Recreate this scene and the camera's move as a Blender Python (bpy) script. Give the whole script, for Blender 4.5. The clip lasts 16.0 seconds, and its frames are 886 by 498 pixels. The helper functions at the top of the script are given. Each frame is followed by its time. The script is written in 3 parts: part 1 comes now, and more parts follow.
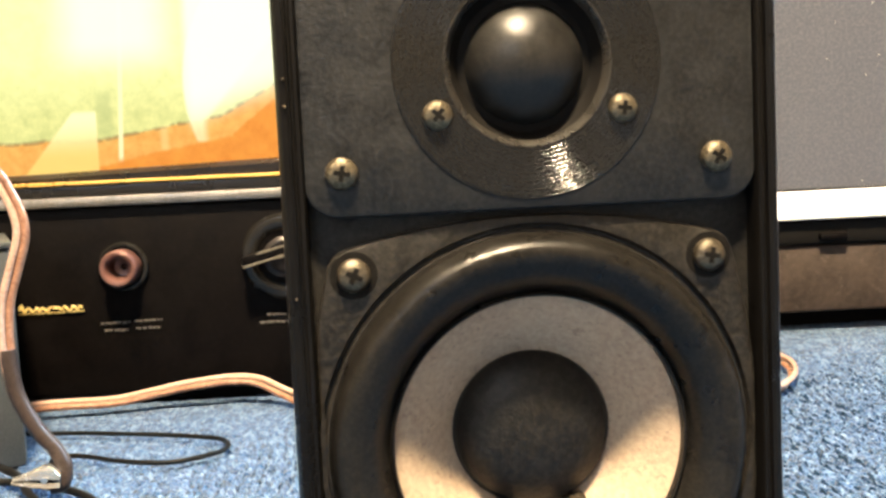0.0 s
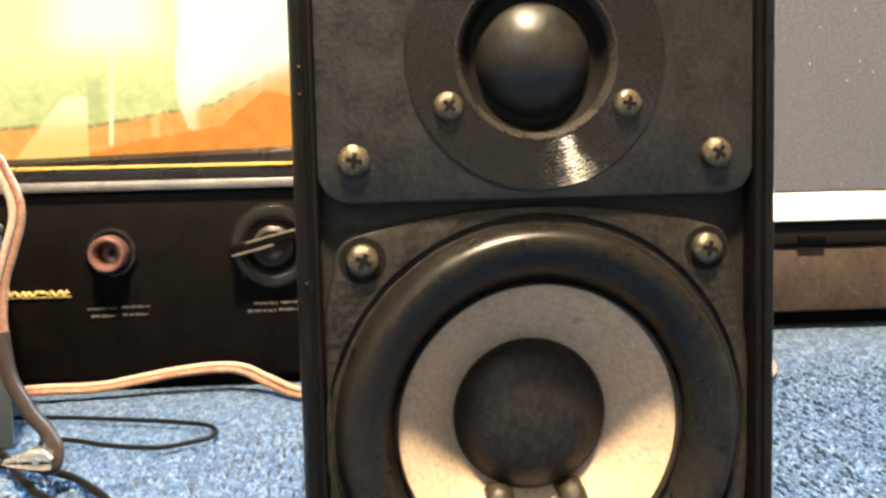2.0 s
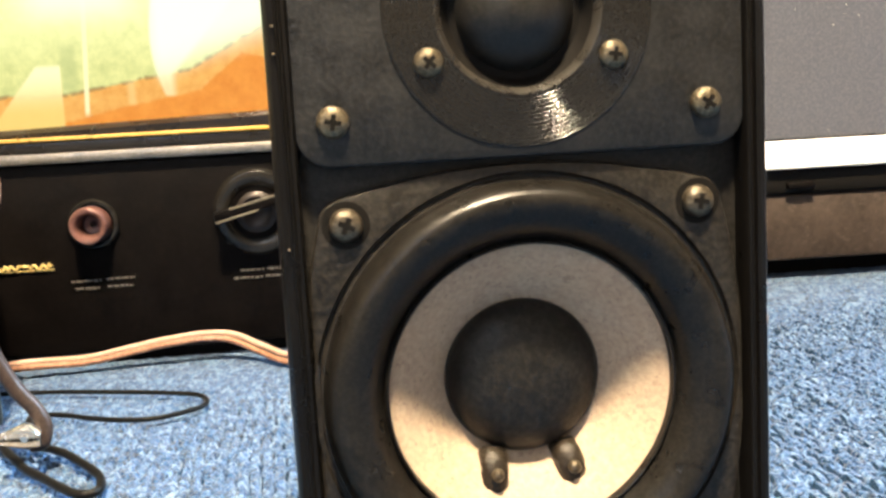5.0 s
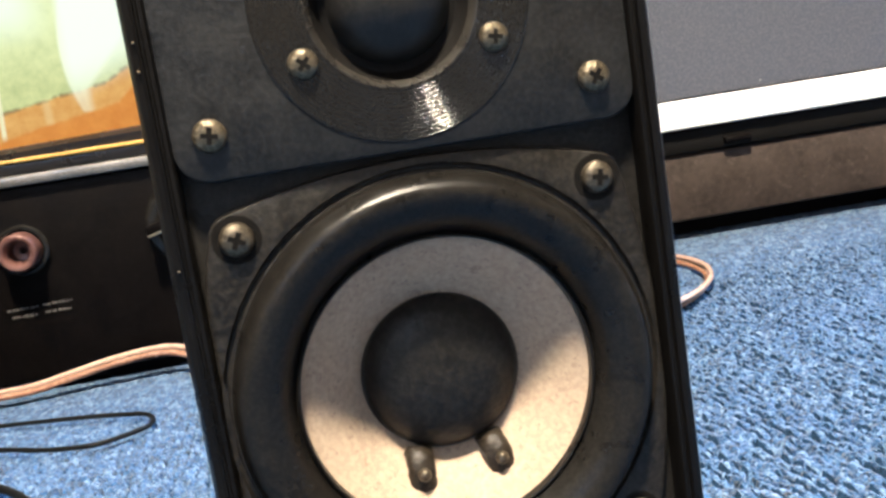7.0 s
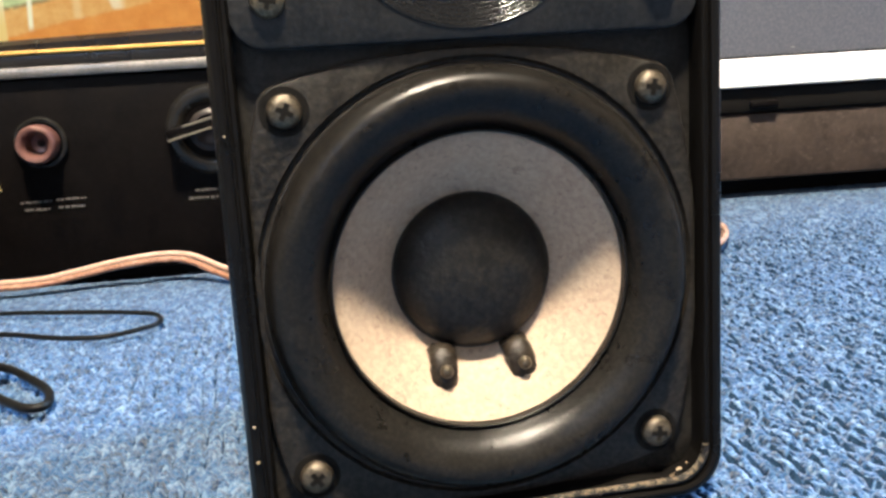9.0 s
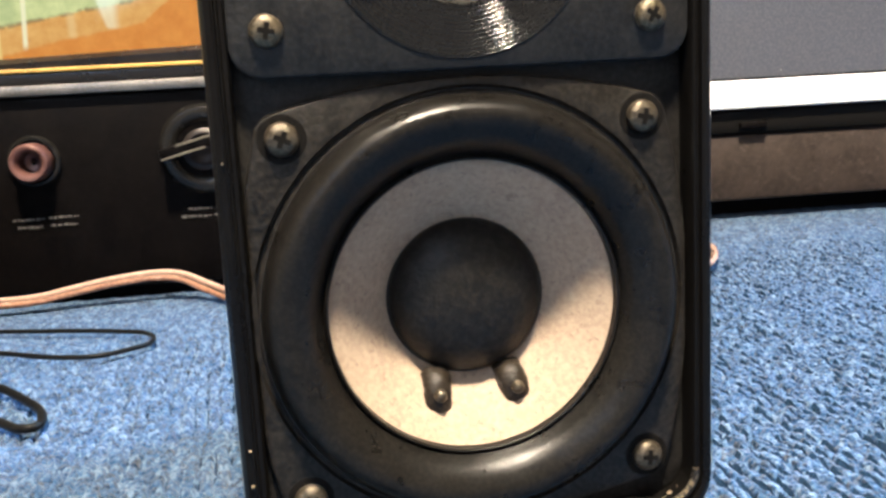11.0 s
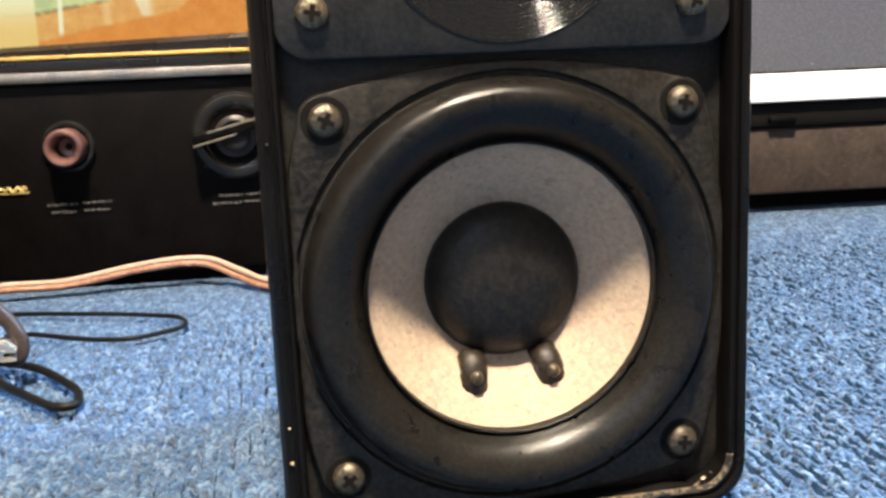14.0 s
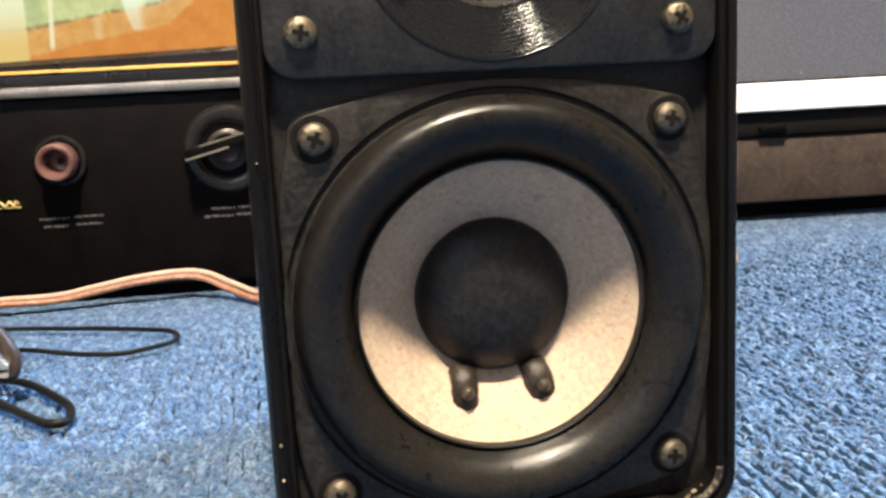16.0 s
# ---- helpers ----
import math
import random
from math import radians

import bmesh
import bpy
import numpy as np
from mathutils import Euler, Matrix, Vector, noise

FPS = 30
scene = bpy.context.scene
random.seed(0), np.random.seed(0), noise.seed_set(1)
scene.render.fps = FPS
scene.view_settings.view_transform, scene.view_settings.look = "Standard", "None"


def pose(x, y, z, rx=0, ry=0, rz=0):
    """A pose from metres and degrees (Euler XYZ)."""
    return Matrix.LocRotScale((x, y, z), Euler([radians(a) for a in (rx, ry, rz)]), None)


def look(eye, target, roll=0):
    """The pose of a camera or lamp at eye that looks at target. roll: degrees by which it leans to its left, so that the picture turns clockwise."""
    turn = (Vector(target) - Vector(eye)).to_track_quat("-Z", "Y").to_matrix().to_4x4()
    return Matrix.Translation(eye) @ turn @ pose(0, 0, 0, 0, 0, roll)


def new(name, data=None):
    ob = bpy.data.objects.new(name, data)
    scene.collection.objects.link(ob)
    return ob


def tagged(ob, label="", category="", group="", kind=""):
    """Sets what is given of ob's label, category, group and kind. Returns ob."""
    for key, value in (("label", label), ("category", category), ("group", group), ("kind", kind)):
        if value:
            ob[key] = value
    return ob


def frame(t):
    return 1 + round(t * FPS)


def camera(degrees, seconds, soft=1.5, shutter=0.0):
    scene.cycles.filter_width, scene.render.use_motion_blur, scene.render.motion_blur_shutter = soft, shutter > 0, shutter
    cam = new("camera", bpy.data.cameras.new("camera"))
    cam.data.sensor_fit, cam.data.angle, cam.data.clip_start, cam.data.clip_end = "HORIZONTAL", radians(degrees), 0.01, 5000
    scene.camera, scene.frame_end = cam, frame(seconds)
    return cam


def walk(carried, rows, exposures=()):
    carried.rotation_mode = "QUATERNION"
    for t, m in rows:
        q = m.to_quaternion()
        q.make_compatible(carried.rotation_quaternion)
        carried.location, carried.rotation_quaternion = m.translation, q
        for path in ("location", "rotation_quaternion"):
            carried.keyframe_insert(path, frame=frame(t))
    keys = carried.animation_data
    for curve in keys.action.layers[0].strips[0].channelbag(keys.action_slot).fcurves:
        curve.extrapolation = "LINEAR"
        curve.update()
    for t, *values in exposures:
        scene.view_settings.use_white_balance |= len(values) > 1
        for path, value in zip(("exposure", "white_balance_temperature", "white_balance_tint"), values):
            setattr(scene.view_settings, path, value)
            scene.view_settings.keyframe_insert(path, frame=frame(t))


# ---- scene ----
cam = camera(49.56, 16.0, soft=2.9)
ROWS = [
    # seconds, x, y, z, yaw, pitch, roll
    (0.0, -0.0470, -0.2182, 0.1252, -6.73, -4.73, -2.72),
    (0.5, -0.0516, -0.2208, 0.1257, -8.05, -4.53, -2.31),
    (1.0, -0.0478, -0.2209, 0.1271, -8.75, -5.08, -3.98),
    (1.5, -0.0483, -0.2206, 0.1254, -8.63, -5.96, -3.88),
    (2.0, -0.0553, -0.2227, 0.1238, -8.25, -4.97, -1.39),
    (2.5, -0.0545, -0.2192, 0.1212, -7.47, -6.42, -2.40),
    (3.0, -0.0508, -0.2202, 0.1237, -8.02, -6.09, -2.64),
    (3.5, -0.0570, -0.2192, 0.1218, -7.99, -6.09, -1.49),
    (4.0, -0.0559, -0.2173, 0.1215, -8.31, -6.56, -2.13),
    (4.2, -0.0569, -0.2174, 0.1219, -8.22, -6.75, -2.09),
    (6.5, -0.0397, -0.2148, 0.1257, -10.65, -8.67, -7.93),
    (7.0, -0.0367, -0.2141, 0.1259, -10.56, -8.89, -8.83),
    (7.5, -0.0390, -0.2131, 0.1215, -10.34, -7.70, -4.84),
    (8.0, -0.0436, -0.2116, 0.1153, -10.32, -9.99, -3.54),
    (8.5, -0.0457, -0.2118, 0.1125, -10.61, -11.15, -3.40),
    (8.7, -0.0472, -0.2121, 0.1117, -10.35, -11.35, -3.50),
    (10.8, -0.0491, -0.2129, 0.1144, -11.65, -10.32, -2.87),
    (11.0, -0.0493, -0.2145, 0.1148, -11.10, -10.42, -3.08),
    (11.5, -0.0525, -0.2145, 0.1113, -9.87, -11.21, -2.45),
    (12.0, -0.0529, -0.2152, 0.1114, -9.82, -11.16, -2.33),
    (12.5, -0.0533, -0.2149, 0.1112, -9.84, -11.14, -2.33),
    (13.0, -0.0534, -0.2155, 0.1120, -9.84, -11.07, -2.59),
    (13.5, -0.0545, -0.2162, 0.1126, -9.75, -10.88, -2.59),
    (14.0, -0.0542, -0.2161, 0.1127, -9.85, -10.70, -2.56),
    (14.5, -0.0544, -0.2165, 0.1134, -9.84, -10.56, -2.66),
    (15.0, -0.0540, -0.2169, 0.1142, -10.21, -10.19, -2.51),
    (15.5, -0.0515, -0.2168, 0.1155, -10.23, -10.24, -3.35),
    (16.0, -0.0533, -0.2171, 0.1149, -10.24, -10.25, -2.89),
]
EXPOSURES = [(0.0, 0.36, 5880, 6), (4.2, 0.42, 5950, 6), (6.5, 0.02, 5000, 7), (8.7, 0.0, 5000, 7), (10.8, -0.05, 5050, 8), (16.0, -0.05, 5110, 8)]
walk(cam, [(t, pose(x, y, z, 90 + pitch, 0, yaw) @ pose(0, 0, 0, 0, 0, roll)) for t, x, y, z, yaw, pitch, roll in ROWS],
     EXPOSURES)

# ---- light: a warm ceiling lamp overhead, cool daylight from the right, added fill behind the camera ----
LAMP = (-0.09, -0.77, 2.20)
LAMP_W, WINDOW_W, SCREEN_GLOW = 345.0, 140.0, 1.0


def area_lamp(name, m, sx, sy, watts, colour, shape):
    data = bpy.data.lights.new(name, "AREA")
    data.shape, data.size, data.size_y, data.energy, data.color = shape, sx, sy, watts, colour
    ob = new(name, data)
    ob.matrix_world = m
    return ob


area_lamp("ceiling_lamp_light", look(LAMP, (LAMP[0], LAMP[1], 0)), 0.26, 0.26, LAMP_W, (1.0, 0.72, 0.42), "DISK")
area_lamp("window_daylight", look((1.78, 0.60, 1.35), (0.25, 0.42, 0.0)), 0.8, 1.0, WINDOW_W, (0.66, 0.84, 1.0), "RECTANGLE")

# weak cool fill from behind the camera, added to lift the dark fronts
area_lamp("south_fill_light", look((-1.0, -2.17, 1.35), (-0.05, 0.0, 0.1)), 0.8, 1.0, 7.0, (0.84, 0.91, 1.0), "RECTANGLE")

world = bpy.data.worlds.new("world")
scene.world = world
world.use_nodes = True
wn = world.node_tree
sky = wn.nodes.new("ShaderNodeTexSky")
sky.sky_type, sky.sun_disc, sky.sun_elevation, sky.sun_rotation = "NISHITA", False, radians(35), radians(200)
wn.links.new(sky.outputs[0], wn.nodes["Background"].inputs[0])
wn.nodes["Background"].inputs[1].default_value = 0.1


# ---- materials ----
class Nodes:
    """A few short calls for node trees."""

    def __init__(self, name):
        self.mat = bpy.data.materials.new(name)
        self.mat.use_nodes = True
        self.tree = self.mat.node_tree
        self.bsdf = self.tree.nodes["Principled BSDF"]
        self.out = self.tree.nodes["Material Output"]

    def put(self, socket, value):
        if isinstance(value, bpy.types.NodeSocket):
            self.tree.links.new(value, socket)
        elif isinstance(value, (tuple, list)) and len(value) == 3 and socket.type == "RGBA":
            socket.default_value = (*value, 1)
        else:
            socket.default_value = value

    def math(self, op, a, b=0.0, c=0.0, clamp=False):
        n = self.tree.nodes.new("ShaderNodeMath")
        n.operation, n.use_clamp = op, clamp
        for s, v in zip(n.inputs, (a, b, c)):
            self.put(s, v)
        return n.outputs[0]

    def coords(self):
        return self.tree.nodes.new("ShaderNodeTexCoord").outputs["Object"]

    def axes(self):
        n = self.tree.nodes.new("ShaderNodeSeparateXYZ")
        self.put(n.inputs[0], self.coords())
        return n.outputs[0], n.outputs[1], n.outputs[2]

    def stretched(self, sx, sy, sz, rz=0.0):
        n = self.tree.nodes.new("ShaderNodeMapping")
        self.put(n.inputs["Vector"], self.coords())
        n.inputs["Scale"].default_value = (sx, sy, sz)
        n.inputs["Rotation"].default_value = (0, 0, rz)
        return n.outputs[0]

    def noise(self, scale, detail=4.0, rough=0.55, vector=None, distort=0.0):
        n = self.tree.nodes.new("ShaderNodeTexNoise")
        self.put(n.inputs["Vector"], vector or self.coords())
        n.inputs["Scale"].default_value, n.inputs["Detail"].default_value = scale, detail
        n.inputs["Roughness"].default_value, n.inputs["Distortion"].default_value = rough, distort
        return n.outputs[0]

    def cells(self, scale, vector=None):
        n = self.tree.nodes.new("ShaderNodeTexVoronoi")
        self.put(n.inputs["Vector"], vector or self.coords())
        n.inputs["Scale"].default_value = scale
        return n.outputs["Distance"], n.outputs["Color"]

    def ramp(self, value, *stops):
        n = self.tree.nodes.new("ShaderNodeValToRGB")
        self.put(n.inputs[0], value)
        el = n.color_ramp.elements
        while len(el) < len(stops):
            el.new(0.5)
        for e, (at, col) in zip(el, stops):
            e.position = at
            e.color = (*col, 1) if isinstance(col, tuple) else (col, col, col, 1)
        return n.outputs[0]

    def mix(self, factor, a, b, kind="MIX"):
        n = self.tree.nodes.new("ShaderNodeMix")
        n.data_type, n.blend_type = "RGBA", kind
        self.put(n.inputs[0], factor)
        self.put(n.inputs[6], a)
        self.put(n.inputs[7], b)
        return n.outputs[2]

    def step(self, value, lo, hi):
        n = self.tree.nodes.new("ShaderNodeMapRange")
        n.interpolation_type = "SMOOTHSTEP"
        for s, v in zip(n.inputs, (value, lo, hi, 0.0, 1.0)):
            self.put(s, v)
        return n.outputs[0]

    def bump(self, height, strength, distance):
        n = self.tree.nodes.new("ShaderNodeBump")
        n.inputs["Strength"].default_value, n.inputs["Distance"].default_value = strength, distance
        self.put(n.inputs["Height"], height)
        self.put(self.bsdf.inputs["Normal"], n.outputs[0])

    def surface(self, **inputs):
        names = {"colour": "Base Color", "rough": "Roughness", "metal": "Metallic", "gloss": "Specular IOR Level",
                 "sheen": "Sheen Weight", "coat": "Coat Weight", "clear": "Transmission Weight", "ior": "IOR",
                 "alpha": "Alpha", "glow": "Emission Color", "power": "Emission Strength", "coat_rough": "Coat Roughness"}
        for key, value in inputs.items():
            self.put(self.bsdf.inputs[names[key]], value)
        return self.mat


def worn(name, base, light, rough=0.5, metal=0.0, scale=60.0, grain=900.0, relief=0.15, gloss=0.5, spots=0.45, dust=0.0, dust_colour=(0.3, 0.27, 0.22)):
    """A painted, moulded or metal surface with stains at a large scale, grain at a fine one and dust specks."""
    n = Nodes(name)
    stain = n.ramp(n.noise(scale, 5, 0.6), (0.35, 0.0), (0.7, 1.0))
    fine = n.noise(grain, 3, 0.6)
    colour = n.mix(n.math("MULTIPLY", stain, spots), base, light)
    colour = n.mix(n.math("MULTIPLY", n.ramp(fine, (0.4, 0.0), (0.72, 1.0)), 0.65), colour, light)
    if dust:
        speck = n.ramp(n.noise(grain * 0.7, 2, 0.7), (0.60, 0.0), (0.68, 1.0))
        colour = n.mix(n.math("MULTIPLY", speck, dust), colour, dust_colour)
    r = n.math("ADD", rough - 0.08, n.math("MULTIPLY", stain, 0.16))
    n.bump(fine, relief, 0.0004)
    return n.surface(colour=colour, rough=r, metal=metal, gloss=gloss)


BLACK_PAINT = worn("black_cabinet_paint", (0.0030, 0.0027, 0.0025), (0.0048, 0.0043, 0.0038), 0.34, scale=90, grain=700, relief=0.15, gloss=0.14)
BAFFLE = worn("black_textured_baffle", (0.0034, 0.0032, 0.0030), (0.0265, 0.0243, 0.0212), 0.5, scale=140, grain=700, relief=0.6, gloss=0.22, spots=0.3)
PLATE = worn("charcoal_plastic_plate", (0.0044, 0.0044, 0.0046), (0.0250, 0.0249, 0.0250), 0.42, scale=120, grain=750, relief=0.4, gloss=0.26)
GROOVED = worn("grooved_dark_plastic", (0.0048, 0.0048, 0.0048), (0.0200, 0.0196, 0.0190), 0.16, metal=0.0, scale=80, grain=2500, relief=0.0, gloss=0.34, spots=0.0)
LIP = worn("polished_bronze_grey_lip", (0.012, 0.0112, 0.0100), (0.040, 0.036, 0.030), 0.30, metal=0.1, scale=200, grain=1500, relief=0.1, gloss=0.6)
FRAME = worn("dusty_black_steel_frame", (0.0040, 0.0034, 0.0028), (0.0350, 0.0310, 0.0255), 0.40, metal=0.10, scale=140, grain=700, relief=0.7, gloss=0.30, spots=0.25)
RUBBER = worn("black_rubber", (0.0028, 0.0026, 0.0024), (0.0185, 0.0166, 0.0140), 0.34, scale=120, grain=950, relief=0.3, gloss=0.25, spots=0.12)
CONE = worn("grey_paper_cone", (0.285, 0.218, 0.162), (0.44, 0.353, 0.255), 0.75, scale=90, grain=700, relief=0.4, spots=0.25, dust=0.5, dust_colour=(0.17, 0.128, 0.10), gloss=0.2)
CAP = worn("black_felt_dust_cap", (0.0030, 0.0028, 0.0026), (0.0215, 0.0192, 0.0162), 0.46, scale=160, grain=620, relief=0.6, gloss=0.28, spots=0.12)
DOME = worn("black_coated_silk_dome", (0.0042, 0.0041, 0.0039), (0.0205, 0.0190, 0.0165), 0.40, scale=170, grain=800, relief=0.2, gloss=0.34, spots=0.3)
SOLDER = worn("dark_glue_blob", (0.006, 0.0048, 0.0034), (0.032, 0.024, 0.015), 0.38, scale=500, grain=1200, relief=0.8, gloss=0.3)
SCREW = worn("aged_brassy_screw", (0.060, 0.048, 0.031), (0.25, 0.21, 0.14), 0.36, metal=0.75, scale=320, grain=1100, relief=0.7, dust=0.75, dust_colour=(0.035, 0.028, 0.019))
SCREW_DARK = worn("tarnished_steel_screw", (0.050, 0.041, 0.029), (0.19, 0.16, 0.115), 0.36, metal=0.75, scale=420, grain=1500, relief=0.6, dust=0.6, dust_colour=(0.035, 0.029, 0.021))
# near-black: paints recess shade at the screws, and colours some black parts
NEAR_BLACK = worn("near_black_recess_shade_and_parts", (0.003, 0.0027, 0.0024), (0.008, 0.007, 0.006), 0.7, scale=300, gloss=0.1)
CHIP = worn("bare_worn_metal", (0.26, 0.20, 0.12), (0.46, 0.39, 0.28), 0.4, metal=0.6, scale=500)
SET_BLACK = worn("black_panel_plastic", (0.0012, 0.0010, 0.0010), (0.0060, 0.0046, 0.0044), 0.5, scale=60, grain=300, relief=0.2, gloss=0.06, spots=0.3)
BEZEL = worn("dark_bezel_plastic", (0.007, 0.006, 0.0056), (0.015, 0.013, 0.012), 0.3, scale=30, grain=900, gloss=0.4)
GOLD = worn("gold_trim_strip", (0.72, 0.42, 0.09), (0.85, 0.55, 0.16), 0.32, metal=0.65, scale=60, grain=900)
SILVER = worn("brushed_aluminium_trim", (0.17, 0.16, 0.15), (0.34, 0.32, 0.295), 0.36, metal=0.7, scale=60, grain=600, dust=0.4, dust_colour=(0.12, 0.11, 0.10))
NAME_GOLD = worn("gilt_nameplate", (0.75, 0.56, 0.18), (0.9, 0.75, 0.35), 0.3, metal=0.6, scale=200)
PRINT = worn("faded_grey_print", (0.05, 0.047, 0.043), (0.10, 0.095, 0.088), 0.6, scale=500)
COPPERY = worn("rose_copper_button", (0.085, 0.038, 0.032), (0.19, 0.10, 0.085), 0.40, metal=0.35, scale=260, grain=900)
DARK_BRONZE = worn("dark_bronze_hub", (0.010, 0.0070, 0.0060), (0.028, 0.020, 0.0165), 0.42, metal=0.3, scale=260, grain=900)
KNOB_BLACK = worn("black_knob_plastic", (0.004, 0.0038, 0.0035), (0.017, 0.0155, 0.0135), 0.22, scale=160, grain=500, gloss=0.4)
KNOB_EDGE = worn("pale_worn_knob_edge", (0.09, 0.08, 0.06), (0.20, 0.18, 0.14), 0.4, metal=0.2, scale=500)
WHITE_TRIM = worn("white_plastic_bezel", (0.78, 0.79, 0.80), (0.84, 0.84, 0.85), 0.32, scale=20, grain=900)
WOOD = worn("brown_stained_board", (0.021, 0.0155, 0.0125), (0.052, 0.038, 0.030), 0.6, scale=45, grain=220, relief=0.25, spots=0.7, dust=0.3, dust_colour=(0.085, 0.066, 0.054), gloss=0.2)
GREY_BOX = worn("grey_painted_metal", (0.040, 0.042, 0.040), (0.075, 0.077, 0.074), 0.35, metal=0.2, scale=30, grain=800)
CLEAR_WIRE = worn("copper_twin_wire_insulation", (0.17, 0.080, 0.047), (0.36, 0.20, 0.125), 0.2, scale=200, grain=700, gloss=0.8)
WIRE_LIGHT = worn("silvery_twin_wire_insulation", (0.30, 0.185, 0.135), (0.50, 0.355, 0.28), 0.2, scale=200, grain=700, gloss=0.8)
BROWN_WIRE = worn("dull_brown_wire_sleeve", (0.022, 0.0150, 0.0125), (0.050, 0.036, 0.030), 0.4, scale=240, grain=700, gloss=0.25)
BLACK_WIRE = worn("black_wire_rubber", (0.0028, 0.0026, 0.0024), (0.0070, 0.0065, 0.0058), 0.45, scale=120, grain=900, gloss=0.14)
CLIP = worn("nickel_crocodile_clip", (0.62, 0.60, 0.56), (0.82, 0.80, 0.76), 0.22, metal=0.95, scale=200)
WALL = worn("tan_wall_paint", (0.17, 0.145, 0.115), (0.22, 0.19, 0.155), 0.85, scale=3, grain=60)
CEILING = worn("dim_ceiling_paint", (0.30, 0.285, 0.26), (0.34, 0.325, 0.30), 0.9, scale=3, grain=60)


def worn_rim_material():
    n = Nodes("black_paint_worn_to_bronze")
    flake = n.ramp(n.noise(700, 4, 0.7), (0.48, 0.0), (0.56, 1.0))
    colour = n.mix(flake, (0.008, 0.007, 0.006), n.mix(n.noise(1600, 2, 0.6), (0.09, 0.068, 0.042), (0.27, 0.22, 0.15)))
    n.bump(flake, 0.5, 0.0003)
    return n.surface(colour=colour, rough=0.4, metal=n.math("MULTIPLY", flake, 0.5))


def carpet_material():
    n = Nodes("blue_loop_carpet")
    tuft, tone = n.cells(640, n.stretched(1.15, 0.85, 0.6))
    tuft2, tone2 = n.cells(330, n.stretched(1.0, 0.8, 0.6))
    shade = n.math("ADD", n.math("MULTIPLY", tone, 0.62), n.math("MULTIPLY", tone2, 0.38))
    colour = n.ramp(shade, (0.16, (0.007, 0.014, 0.027)), (0.38, (0.022, 0.050, 0.110)), (0.60, (0.046, 0.098, 0.197)), (0.84, (0.165, 0.232, 0.330)))
    patches = n.noise(9, 3, 0.6)
    colour = n.mix(n.math("MULTIPLY", n.ramp(patches, (0.4, 0.0), (0.7, 1.0)), 0.25), colour, (0.020, 0.062, 0.175))
    fibre = n.noise(1300, 3, 0.7)
    colour = n.mix(n.math("MULTIPLY", n.ramp(fibre, (0.56, 0.0), (0.68, 1.0)), 0.35), colour, (0.21, 0.31, 0.45))
    height = n.math("SUBTRACT", n.math("MULTIPLY", fibre, 0.25), n.math("ADD", n.math("MULTIPLY", tuft, 1.1), n.math("MULTIPLY", tuft2, 0.7)))
    n.bump(height, 0.85, 0.0022)
    return n.surface(colour=colour, rough=0.95, gloss=0.12, sheen=0.1)


